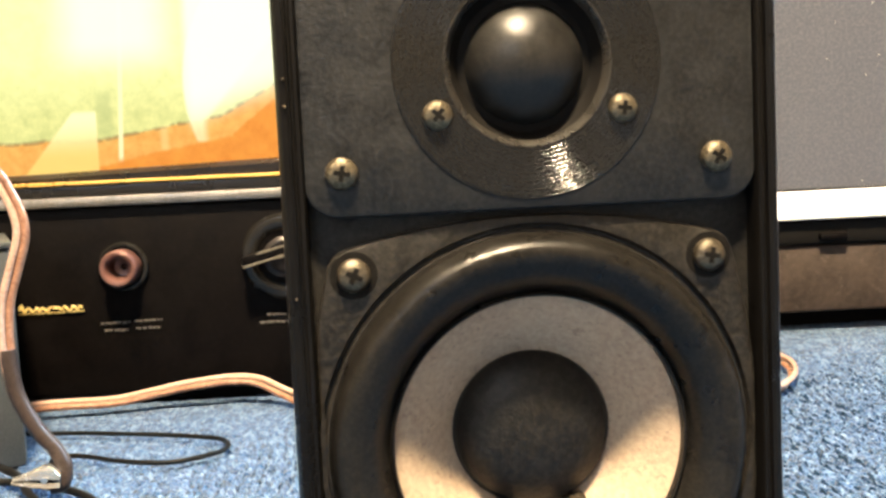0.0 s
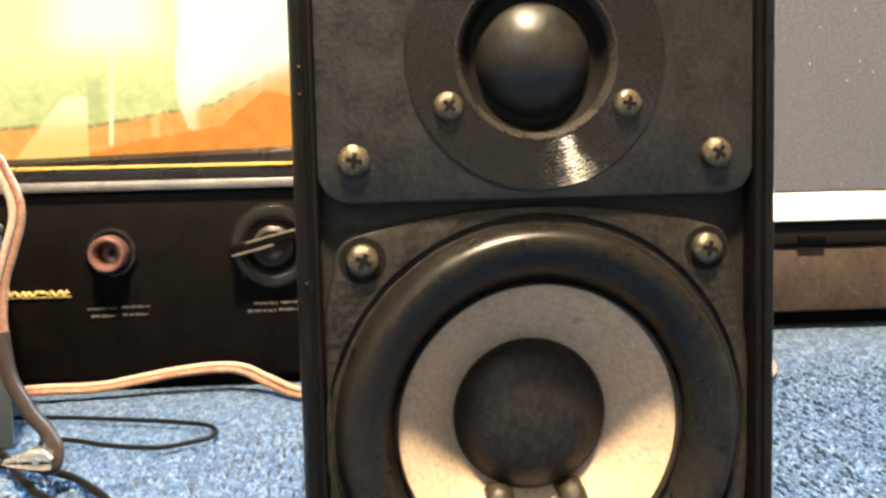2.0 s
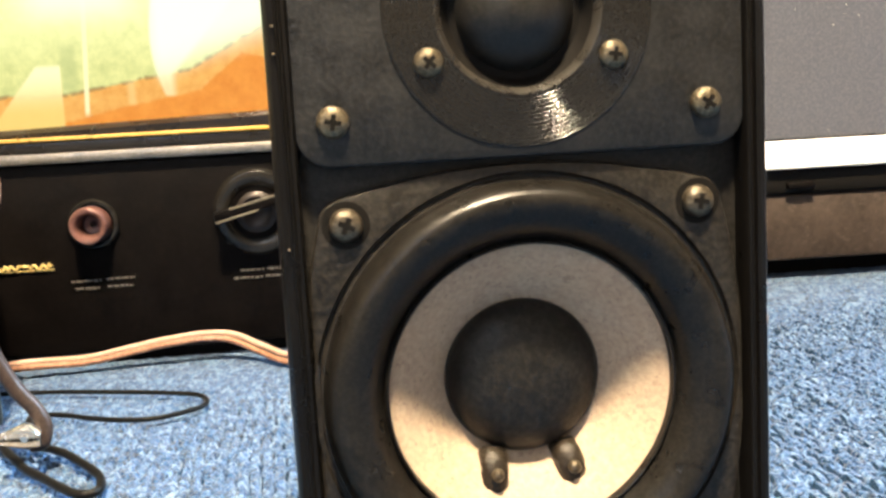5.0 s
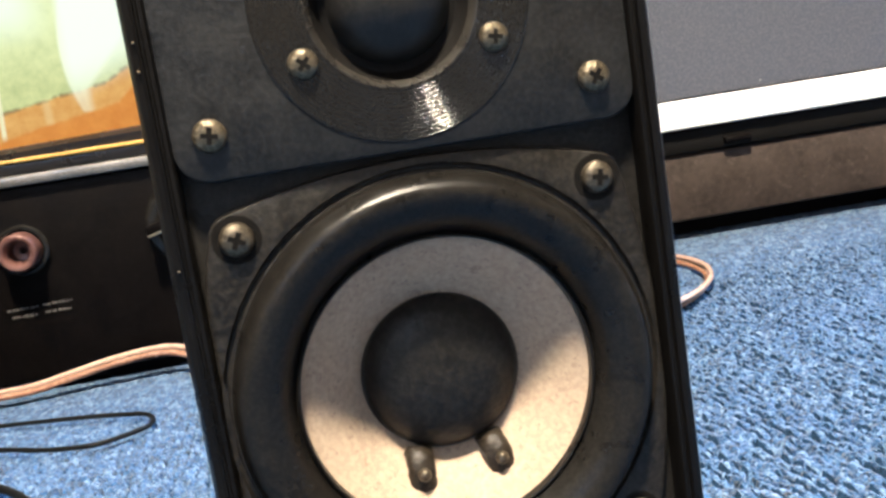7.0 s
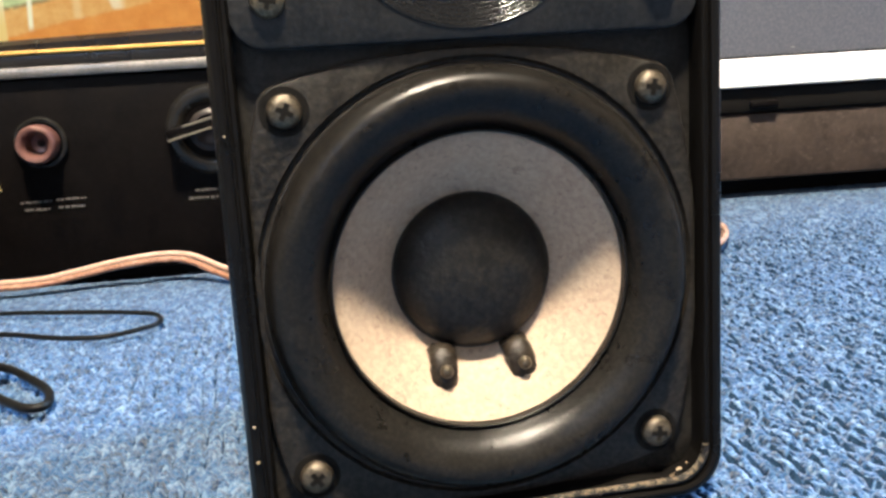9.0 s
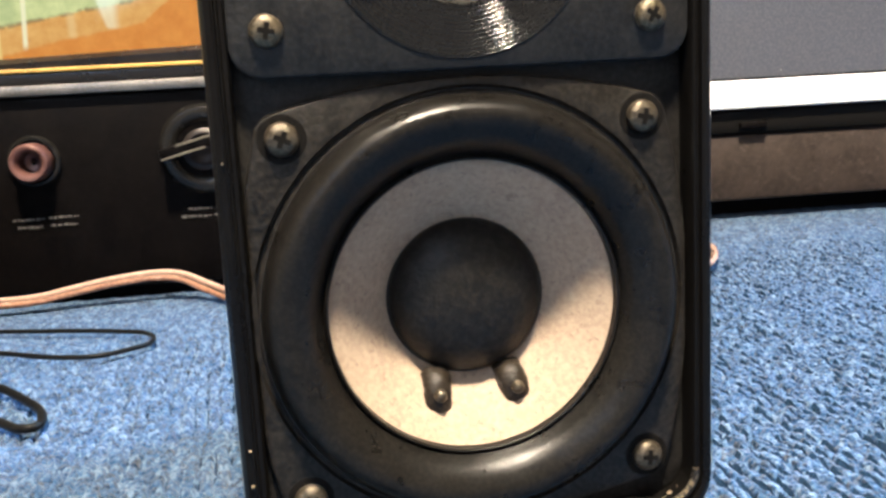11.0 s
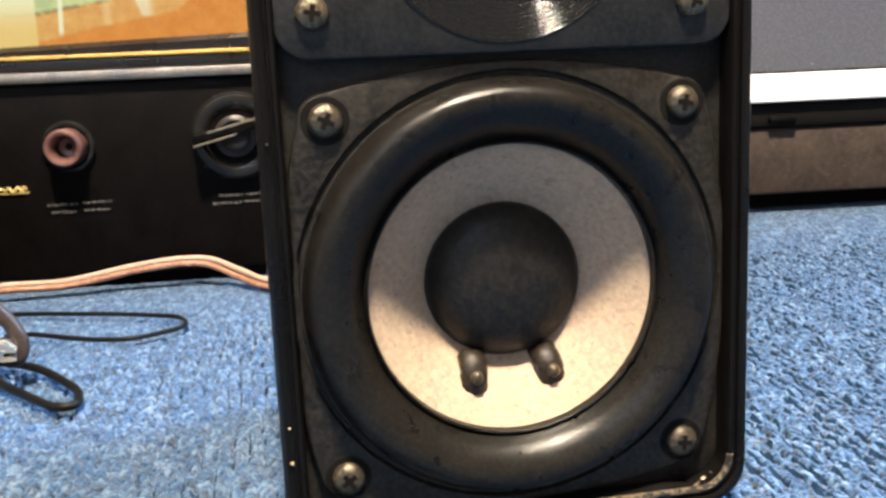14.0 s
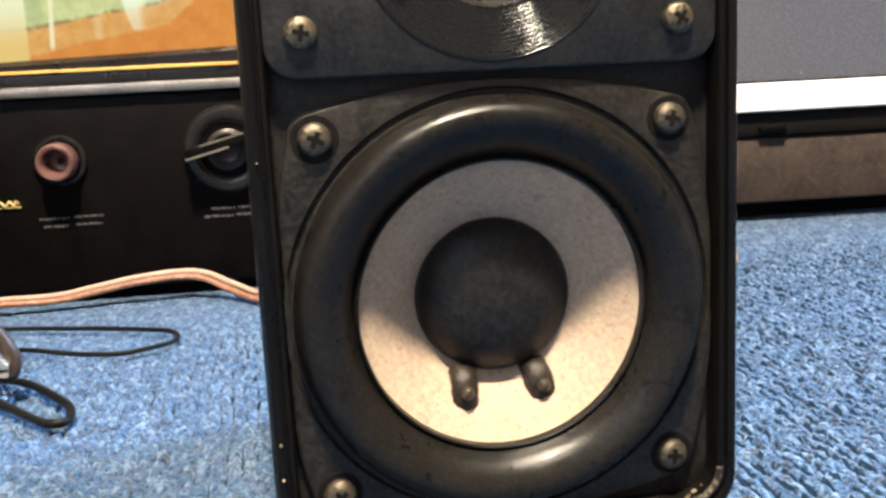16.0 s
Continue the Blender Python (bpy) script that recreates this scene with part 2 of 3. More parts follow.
def picture_material():
    """The lit picture of the set: a yellow-green sky, two orange hills, a bright post, a pale tent and painted-in glare
    patches.
    """
    n = Nodes("lit_screen_picture")
    x, _, z = n.axes()
    wob = n.math("MULTIPLY", n.math("SUBTRACT", n.noise(55, 3, 0.6), 0.5), 0.004)
    zz = n.math("ADD", z, wob)

    def line(at, height, *bends):
        """A broken line: its height at a place, then changes of slope."""
        out = height
        for where, slope in ((at, bends[0]), *bends[1:]):
            out = n.math("ADD", out, n.math("MULTIPLY", n.math("MAXIMUM", n.math("SUBTRACT", x, where), 0.0), slope))
        return out

    def band(v, lo, hi, soft):
        return n.math("MULTIPLY", n.step(v, lo - soft, lo + soft), n.math("SUBTRACT", 1.0, n.step(v, hi - soft, hi + soft)))

    hill = line(-0.40, 0.1500, 0.003, (-0.174, 0.150), (-0.1046, 0.38))
    near = line(-0.40, 0.0932, 0.19, (-0.0993, 0.62), (-0.0752, -1.1))
    above, before = n.math("SUBTRACT", zz, hill), n.math("SUBTRACT", zz, near)
    blotch = n.ramp(n.noise(110, 4, 0.75), (0.32, 0.0), (0.68, 1.0))
    sky = n.mix(blotch, (0.57, 0.54, 0.17), (0.82, 0.73, 0.25))
    sky = n.mix(n.math("MULTIPLY", n.step(z, 0.156, 0.205), n.math("ADD", 0.72, n.math("MULTIPLY", blotch, 0.28))), sky, (0.98, 0.90, 0.37))
    far_hill = n.mix(blotch, (0.74, 0.30, 0.045), (0.88, 0.43, 0.09))
    near_hill = n.mix(blotch, (0.70, 0.20, 0.012), (0.82, 0.28, 0.028))
    colour = n.mix(n.step(above, -0.0009, 0.0009), n.mix(n.step(before, -0.0012, 0.0012), near_hill, far_hill), sky)
    rim = n.math("MULTIPLY", band(above, -0.0010, 0.0012, 0.0008), n.step(n.noise(160, 2, 0.6), 0.36, 0.56))
    colour = n.mix(n.math("MULTIPLY", rim, 0.7), colour, (0.27, 0.15, 0.045))
    shade = n.math("MULTIPLY", band(x, -0.1745, -0.1660, 0.002), band(z, 0.1525, 0.178, 0.006))
    colour = n.mix(n.math("MULTIPLY", shade, 0.38), colour, (0.34, 0.38, 0.13))
    upright = n.math("SUBTRACT", x, n.math("MULTIPLY", n.math("SUBTRACT", z, 0.14), 0.055))
    post = n.math("MULTIPLY", band(upright, -0.1637, -0.1612, 0.0006), n.step(z, 0.137, 0.142))
    colour = n.mix(n.math("MULTIPLY", post, 0.85), colour, (1.05, 0.86, 0.42))
    slant = n.math("SUBTRACT", x, n.math("MULTIPLY", n.math("SUBTRACT", z, 0.1389), 0.82))
    tent = n.math("MULTIPLY", band(slant, -0.2110, 0.2, 0.0012), n.math("MULTIPLY", n.math("SUBTRACT", 1.0, n.step(x, -0.1757, -0.1742)), n.math("SUBTRACT", 1.0, n.step(z, 0.1655, 0.1685))))
    colour = n.mix(n.math("MULTIPLY", tent, 0.85), colour, n.mix(n.step(z, 0.140, 0.166), (0.92, 0.58, 0.14), (1.06, 0.90, 0.46)))
    # glare painted into the glow: a bowed left edge that narrows to a tongue below
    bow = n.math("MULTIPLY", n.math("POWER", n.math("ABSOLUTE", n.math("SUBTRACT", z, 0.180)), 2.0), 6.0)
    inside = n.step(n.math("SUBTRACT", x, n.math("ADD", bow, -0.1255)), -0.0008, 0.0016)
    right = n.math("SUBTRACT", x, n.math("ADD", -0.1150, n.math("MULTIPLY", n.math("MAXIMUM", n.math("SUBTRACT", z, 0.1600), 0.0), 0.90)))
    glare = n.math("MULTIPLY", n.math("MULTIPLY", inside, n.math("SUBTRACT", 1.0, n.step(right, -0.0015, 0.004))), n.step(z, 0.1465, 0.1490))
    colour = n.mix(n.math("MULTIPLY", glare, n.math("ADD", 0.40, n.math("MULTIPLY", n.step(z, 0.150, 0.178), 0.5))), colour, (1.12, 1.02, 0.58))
    # the glare's wide upper part, also painted into the glow
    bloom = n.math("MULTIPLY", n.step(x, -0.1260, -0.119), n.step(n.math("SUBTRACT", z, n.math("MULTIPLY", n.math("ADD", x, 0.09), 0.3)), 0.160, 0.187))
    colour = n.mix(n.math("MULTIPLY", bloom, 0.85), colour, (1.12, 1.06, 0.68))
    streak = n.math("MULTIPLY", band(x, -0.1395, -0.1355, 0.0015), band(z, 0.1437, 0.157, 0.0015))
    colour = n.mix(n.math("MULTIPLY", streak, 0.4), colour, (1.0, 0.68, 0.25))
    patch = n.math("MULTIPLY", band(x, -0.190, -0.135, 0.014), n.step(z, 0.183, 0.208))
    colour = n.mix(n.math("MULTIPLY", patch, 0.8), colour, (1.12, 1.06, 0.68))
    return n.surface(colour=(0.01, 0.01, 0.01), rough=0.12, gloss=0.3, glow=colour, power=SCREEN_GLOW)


def grey_screen_material():
    n = Nodes("dark_grey_matt_screen")
    soft = n.noise(6, 3, 0.5)
    grain = n.noise(480, 3, 0.75)
    colour = n.mix(soft, (0.044, 0.049, 0.066), (0.068, 0.073, 0.094))
    colour = n.mix(n.math("MULTIPLY", n.ramp(grain, (0.42, 0.0), (0.7, 1.0)), 0.62), colour, (0.118, 0.121, 0.142))
    speck = n.ramp(n.noise(330, 1, 0.5), (0.775, 0.0), (0.79, 1.0))
    colour = n.mix(speck, colour, (0.6, 0.58, 0.52))
    return n.surface(colour=colour, rough=0.55, gloss=0.4)


# darker carpet blue that paints the shade down in the pile's grooves
GROOVE_SHADE = worn("dark_blue_groove_shade", (0.006, 0.012, 0.022), (0.020, 0.042, 0.085), 0.95, scale=300, grain=900, relief=0.3, gloss=0.05)
RIM_WORN = worn_rim_material()
CARPET, PICTURE, GREY_SCREEN = carpet_material(), picture_material(), grey_screen_material()
DIFFUSER = Nodes("lamp_diffuser").surface(colour=(0.9, 0.88, 0.8), rough=0.6, glow=(1.0, 0.80, 0.52), power=4.0)
GLASS = Nodes("window_glass").surface(colour=(1.0, 1.0, 1.0), rough=0.02, clear=1.0, ior=1.45)


# ---- mesh helpers ----
def part(name, bm, material, parent=None, label="", smooth=True, sharp=38):
    bmesh.ops.recalc_face_normals(bm, faces=bm.faces)
    me = bpy.data.meshes.new(name)
    bm.to_mesh(me)
    bm.free()
    me.materials.append(material)
    if smooth:
        me.polygons.foreach_set("use_smooth", [True] * len(me.polygons))
        me.set_sharp_from_angle(angle=radians(sharp))
    ob = new(name, me)
    ob.parent = parent
    return tagged(ob, label)


def thing(name, label, category, group="", m=None):
    ob = tagged(new(name), label, category, group)
    ob.empty_display_size = 0.02
    if m is not None:
        ob.matrix_world = m
    return ob


def rings(bm, loops, closed=True, caps=(True, True)):
    """Skin over a row of loops of points."""
    made = [[bm.verts.new(p) for p in loop] for loop in loops]
    k = len(made[0])
    for a, b in zip(made, made[1:]):
        for i in range(k if closed else k - 1):
            j = (i + 1) % k
            bm.faces.new((a[i], a[j], b[j], b[i]))
    if caps[0]:
        bm.faces.new(made[0])
    if caps[1]:
        bm.faces.new(made[-1])
    return bm


def lathe(profile, cx=0.0, cz=0.0, seg=96, caps=(False, True), bm=None, squash=1.0):
    """Profile of (radius, y) turned about an axis along y."""
    bm = bm or bmesh.new()
    loops = [[(cx + r * math.cos(a), y, cz + squash * r * math.sin(a)) for a in (2 * math.pi * i / seg for i in range(seg))] for r, y in profile]
    return rings(bm, loops, caps=caps)


def rounded(w, h, r, y, cx=0.0, cz=0.0, seg=8):
    """A rounded rectangle in the plane of that y."""
    r = max(min(r, w / 2 - 1e-4, h / 2 - 1e-4), 2e-4)
    pts = []
    for k, (sx, sz) in enumerate(((1, 1), (-1, 1), (-1, -1), (1, -1))):
        for i in range(seg + 1):
            a = math.pi / 2 * (k + i / seg)
            pts.append((cx + sx * (w / 2 - r) + r * math.cos(a), y, cz + sz * (h / 2 - r) + r * math.sin(a)))
    return pts


def slab(w, h, r, y0, y1, cx=0.0, cz=0.0, bevel=0.0006, seg=8, bm=None):
    """A plate from y1 (back) to y0 (front), with a rounded front edge."""
    bm = bm or bmesh.new()
    steps = [(0, y1), (0, y0 + bevel), (bevel * 0.3, y0 + bevel * 0.3), (bevel, y0)]
    return rings(bm, [rounded(w - 2 * d, h - 2 * d, r - d, y, cx, cz, seg) for d, y in steps])


def holed(w, h, r, y0, y1, cx, cz, ox, oz, hole, bevel=0.0006, seg=10):
    """A plate with a rounded outline and a round hole at (ox, oz)."""
    def outline(d, y):
        base = rounded(w - 2 * d, h - 2 * d, r - d, y, cx, cz, seg)
        pts = []
        for a, b in zip(base, base[1:] + base[:1]):
            steps = max(1, int(math.dist(a, b) / 0.003))
            pts += [tuple(p + (q - p) * k / steps for p, q in zip(a, b)) for k in range(steps)]
        return pts

    loops = [outline(0, y1), outline(0, y0 + bevel), outline(bevel * 0.3, y0 + bevel * 0.3), outline(bevel, y0)]
    # the same number of points on every loop, by angle about the hole
    even = []
    for o in loops:
        ang = np.unwrap([math.atan2(p[2] - oz, p[0] - ox) for p in o])
        start = ang[0]
        full = np.append(ang, ang[0] + 2 * math.pi)
        xs, zs = np.append([p[0] for p in o], o[0][0]), np.append([p[2] for p in o], o[0][2])
        first = math.ceil((start) / (2 * math.pi / 240)) * 2 * math.pi / 240
        want = first + 2 * math.pi * np.arange(240) / 240
        even.append([(float(np.interp(v, full, xs)), o[0][1], float(np.interp(v, full, zs))) for v in want])
        angles = want
    for rr, y in ((hole, y0), (hole, y1)):
        even.append([(ox + rr * math.cos(v), y, oz + rr * math.sin(v)) for v in angles])
    return rings(bmesh.new(), even, caps=(False, False))


def block(x0, x1, y0, y1, z0, z1, bevel=0.0015, bm=None):
    bm = bm or bmesh.new()
    made = bmesh.ops.create_cube(bm, size=1.0, matrix=Matrix.LocRotScale(((x0 + x1) / 2, (y0 + y1) / 2, (z0 + z1) / 2), None, (x1 - x0, y1 - y0, z1 - z0)))
    if bevel:
        edges = list({e for v in made["verts"] for e in v.link_edges})
        bmesh.ops.bevel(bm, geom=edges, offset=bevel, segments=2, profile=0.5, affect="EDGES")
    return bm


def flow(points, per=10):
    """A smooth line through points (Catmull-Rom)."""
    p = [Vector(q) for q in points]
    p = [2 * p[0] - p[1], *p, 2 * p[-1] - p[-2]]
    out = []
    for i in range(1, len(p) - 2):
        for k in range(per):
            t = k / per
            a, b, c, d = p[i - 1], p[i], p[i + 1], p[i + 2]
            out.append(0.5 * (2 * b + (c - a) * t + (2 * a - 5 * b + 4 * c - d) * t * t + (3 * b - a - 3 * c + d) * t ** 3))
    out.append(p[-2])
    return out


def tube(path, radius, aside=0.0, twist=(0.0, 0.0), up=(0, 0, 1), seg=10):
    """A round cord along a path; aside moves it off the path, at an angle that goes from twist[0] to twist[1] degrees."""
    bm, loops, count = bmesh.new(), [], len(path)
    for i, q in enumerate(path):
        ahead = (path[min(i + 1, count - 1)] - path[max(i - 1, 0)]).normalized()
        side = ahead.cross(Vector(up))
        side = side.normalized() if side.length > 1e-4 else Vector((1, 0, 0))
        above = side.cross(ahead)
        w = radians(twist[0] + (twist[1] - twist[0]) * i / (count - 1))
        c = q + aside * (math.cos(w) * side + math.sin(w) * above)
        loops.append([c + radius * (math.cos(a) * side + math.sin(a) * above) for a in (2 * math.pi * k / seg for k in range(seg))])
    return rings(bm, loops)


# ---- the room ----
def lumps(u, v, seed):
    """Smooth random lumps of size 1, from 0 to 1."""
    def pick(i, j):
        h = np.sin(i * 127.1 + j * 311.7 + seed * 74.7) * 43758.5453
        return h - np.floor(h)

    i, j = np.floor(u), np.floor(v)
    f, g = u - i, v - j
    f, g = f * f * (3 - 2 * f), g * g * (3 - 2 * g)
    return (pick(i, j) * (1 - f) + pick(i + 1, j) * f) * (1 - g) + (pick(i, j + 1) * (1 - f) + pick(i + 1, j + 1) * f) * g


def carpet_height(x, y):
    """Loop pile in wavering rows that run towards the back of the room, with uneven loops and open gaps."""
    across, along = x + (0.04 + 0.5 * x) * y, y - 0.05 * x
    row = across / 0.0047 + 0.8 * lumps(across / 0.02, along / 0.025, 1)
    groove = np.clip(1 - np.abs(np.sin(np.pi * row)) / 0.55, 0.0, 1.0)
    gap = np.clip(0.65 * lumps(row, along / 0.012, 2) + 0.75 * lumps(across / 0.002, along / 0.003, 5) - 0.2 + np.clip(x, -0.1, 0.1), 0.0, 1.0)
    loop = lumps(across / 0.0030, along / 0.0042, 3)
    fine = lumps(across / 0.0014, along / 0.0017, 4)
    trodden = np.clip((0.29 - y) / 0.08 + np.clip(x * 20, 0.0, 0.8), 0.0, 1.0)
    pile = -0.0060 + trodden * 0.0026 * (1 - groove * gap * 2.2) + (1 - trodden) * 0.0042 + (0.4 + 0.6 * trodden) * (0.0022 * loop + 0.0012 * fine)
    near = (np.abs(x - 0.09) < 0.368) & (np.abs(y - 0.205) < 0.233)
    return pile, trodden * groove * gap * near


def floor():
    xs = np.concatenate([np.linspace(-1.6, -0.28, 20), np.arange(-0.2795, 0.46, 0.00080), np.linspace(0.462, 1.8, 20)])
    ys = np.concatenate([np.linspace(-2.2, -0.03, 30), np.arange(-0.0295, 0.44, 0.00115), np.linspace(0.442, 1.2, 14)])
    gx, gy = np.meshgrid(xs, ys)
    gz, groove_dark = carpet_height(gx, gy)
    nx, ny = len(xs), len(ys)
    i = (np.arange(ny - 1)[:, None] * nx + np.arange(nx - 1)[None]).ravel()
    me = bpy.data.meshes.new("floor")
    me.from_pydata(np.stack([gx, gy, gz], -1).reshape(-1, 3).tolist(), [], np.stack([i, i + 1, i + nx + 1, i + nx], -1).tolist())
    me.polygons.foreach_set("use_smooth", [True] * len(me.polygons))
    me.materials.append(CARPET)
    me.materials.append(GROOVE_SHADE)
    # faces in the open grooves get the painted shade colour
    me.polygons.foreach_set("material_index", (groove_dark[:-1, :-1] > 0.38).ravel().astype(np.int32))
    tagged(new("floor", me), "blue looped pile carpet with uneven ribbed rows", "carpet", kind="structure")


def room():
    x0, x1, y0, y1, top, thick = -1.6, 1.8, -2.2, 1.2, 2.3, 0.1

    def wall(name, bm):
        tagged(part(name, bm, WALL, smooth=False), "plain tan painted wall", "wall", kind="structure")

    wall("wall_north", block(x0 - thick, x1 + thick, y1, y1 + thick, -0.01, top, 0))
    wall("wall_west", block(x0 - thick, x0, y0, y1, -0.01, top, 0))
    south = bmesh.new()
    e, f = -1.5, -0.5
    block(x0 - thick, e, y0 - thick, y0, -0.01, top, 0, south)
    block(f, x1 + thick, y0 - thick, y0, -0.01, top, 0, south)
    block(e, f, y0 - thick, y0, -0.01, 0.8, 0, south)
    block(e, f, y0 - thick, y0, 1.9, top, 0, south)
    wall("wall_south", south)
    a, b, c, d = 0.10, 1.10, 0.80, 1.90
    east = bmesh.new()
    block(x1, x1 + thick, y0, a, -0.01, top, 0, east)
    block(x1, x1 + thick, b, y1, -0.01, top, 0, east)
    block(x1, x1 + thick, a, b, -0.01, c, 0, east)
    block(x1, x1 + thick, a, b, d, top, 0, east)
    wall("wall_east", east)
    tagged(part("ceiling", block(x0 - thick, x1 + thick, y0 - thick, y1 + thick, top, top + thick, 0), CEILING, smooth=False),
           "plain painted ceiling", "ceiling", kind="structure")
    window = tagged(new("window_1"), "white framed window letting in cool daylight", "window", kind="structure")
    for y, z, w, h in ((a + 0.025, (c + d) / 2, 0.05, d - c), (b - 0.025, (c + d) / 2, 0.05, d - c), ((a + b) / 2, c + 0.025, b - a - 0.1, 0.05), ((a + b) / 2, d - 0.025, b - a - 0.1, 0.05)):
        part("window_frame", block(x1 + 0.03, x1 + 0.07, y - w / 2, y + w / 2, z - h / 2, z + h / 2, 0.004), WHITE_TRIM, window)
    pane = part("pane", block(x1 + 0.047, x1 + 0.053, a + 0.05, b - 0.05, c + 0.05, d - 0.05, 0), GLASS, window)
    pane.visible_shadow = False
    # unseen window added to go with the fill light in the south
    window = tagged(new("added_fill_window"), "white framed window added out of view for soft fill light", "window", kind="structure")
    for x, z, w, h in ((e + 0.025, (c + d) / 2, 0.05, d - c), (f - 0.025, (c + d) / 2, 0.05, d - c), ((e + f) / 2, c + 0.025, f - e - 0.1, 0.05), ((e + f) / 2, d - 0.025, f - e - 0.1, 0.05)):
        part("window_frame", block(x - w / 2, x + w / 2, y0 - 0.07, y0 - 0.03, z - h / 2, z + h / 2, 0.004), WHITE_TRIM, window)
    pane = part("pane", block(e + 0.05, f - 0.05, y0 - 0.053, y0 - 0.047, c + 0.05, d - 0.05, 0), GLASS, window)
    pane.visible_shadow = False


def ceiling_lamp():
    lamp = thing("ceiling_lamp", "round ceiling lamp with a warm opal diffuser", "lamp", m=pose(LAMP[0], LAMP[1], 2.3))
    up = Matrix.Rotation(radians(-90), 4, "X")
    for name, prof, mat in (("base", [(0.10, 0.0), (0.10, 0.03), (0.09, 0.035)], WHITE_TRIM), ("diffuser", [(0.085, 0.03), (0.14, 0.05), (0.13, 0.075), (0.02, 0.09)], DIFFUSER)):
        bm = lathe(prof, caps=(True, True), seg=48)
        bmesh.ops.transform(bm, matrix=up, verts=bm.verts)
        part(name, bm, mat, lamp)


# ---- the loudspeaker ----
WX, WZ = 0.0, 0.060      # middle of the woofer
TX, TZ = -0.0002, 0.1487  # middle of the tweeter


def pan_screw(name, x, z, y, r, angle, material, parent):
    """A pan-head screw with a dark cross for its recess's shade, standing proud of a surface at y."""
    head = [(r, 0.0), (r * 1.0, -r * 0.22), (r * 0.93, -r * 0.42), (r * 0.78, -r * 0.56), (r * 0.5, -r * 0.66), (r * 0.2, -r * 0.70)]
    bm = lathe(head, seg=28)
    ob = part(name, bm, material, parent)
    ob.matrix_basis = pose(x, y, z, 0, angle, 0)
    # a near-black cross laid on the head paints the recess's shade
    cross = bmesh.new()
    w, s = r * 0.15, r * 0.50
    out = [(w, s), (-w, s), (-w, w), (-s, w), (-s, -w), (-w, -w), (-w, -s), (w, -s), (w, -w), (s, -w), (s, w), (w, w)]
    rings(cross, [[(a, -r * 0.45, b) for a, b in out], [(a, -r * 0.715, b) for a, b in out]])
    part("cross_recess_shade", cross, NEAR_BLACK, ob, smooth=False)
    return ob


def eared(d, y, cx, cz, side=0.0523):
    """The outline of a pressed frame: four bowed sides that meet in rounded ears about the screws; d sets it in."""
    lean, seg = radians(15.2), 12
    ear, big = 0.0062 - d, 0.0436 / math.sin(lean) - d
    pts = []
    for k in range(4):
        q = math.pi / 2 * k
        corner = [(0.042 + ear * math.cos(a), 0.042 + ear * math.sin(a)) for a in (lean + (math.pi / 2 - 2 * lean) * i / seg for i in range(seg + 1))]
        drop = 0.0538 - d - big
        bow = [(big * math.sin(a), drop + big * math.cos(a)) for a in (lean - 2 * lean * i / 14 for i in range(1, 14))]
        for x, z in corner + bow:
            u, v = x * math.cos(q) - z * math.sin(q), x * math.sin(q) + z * math.cos(q)
            pts.append((cx + max(min(u, side - d + 0.0009), 0.0009 - side + d), y, cz + v))
    return pts


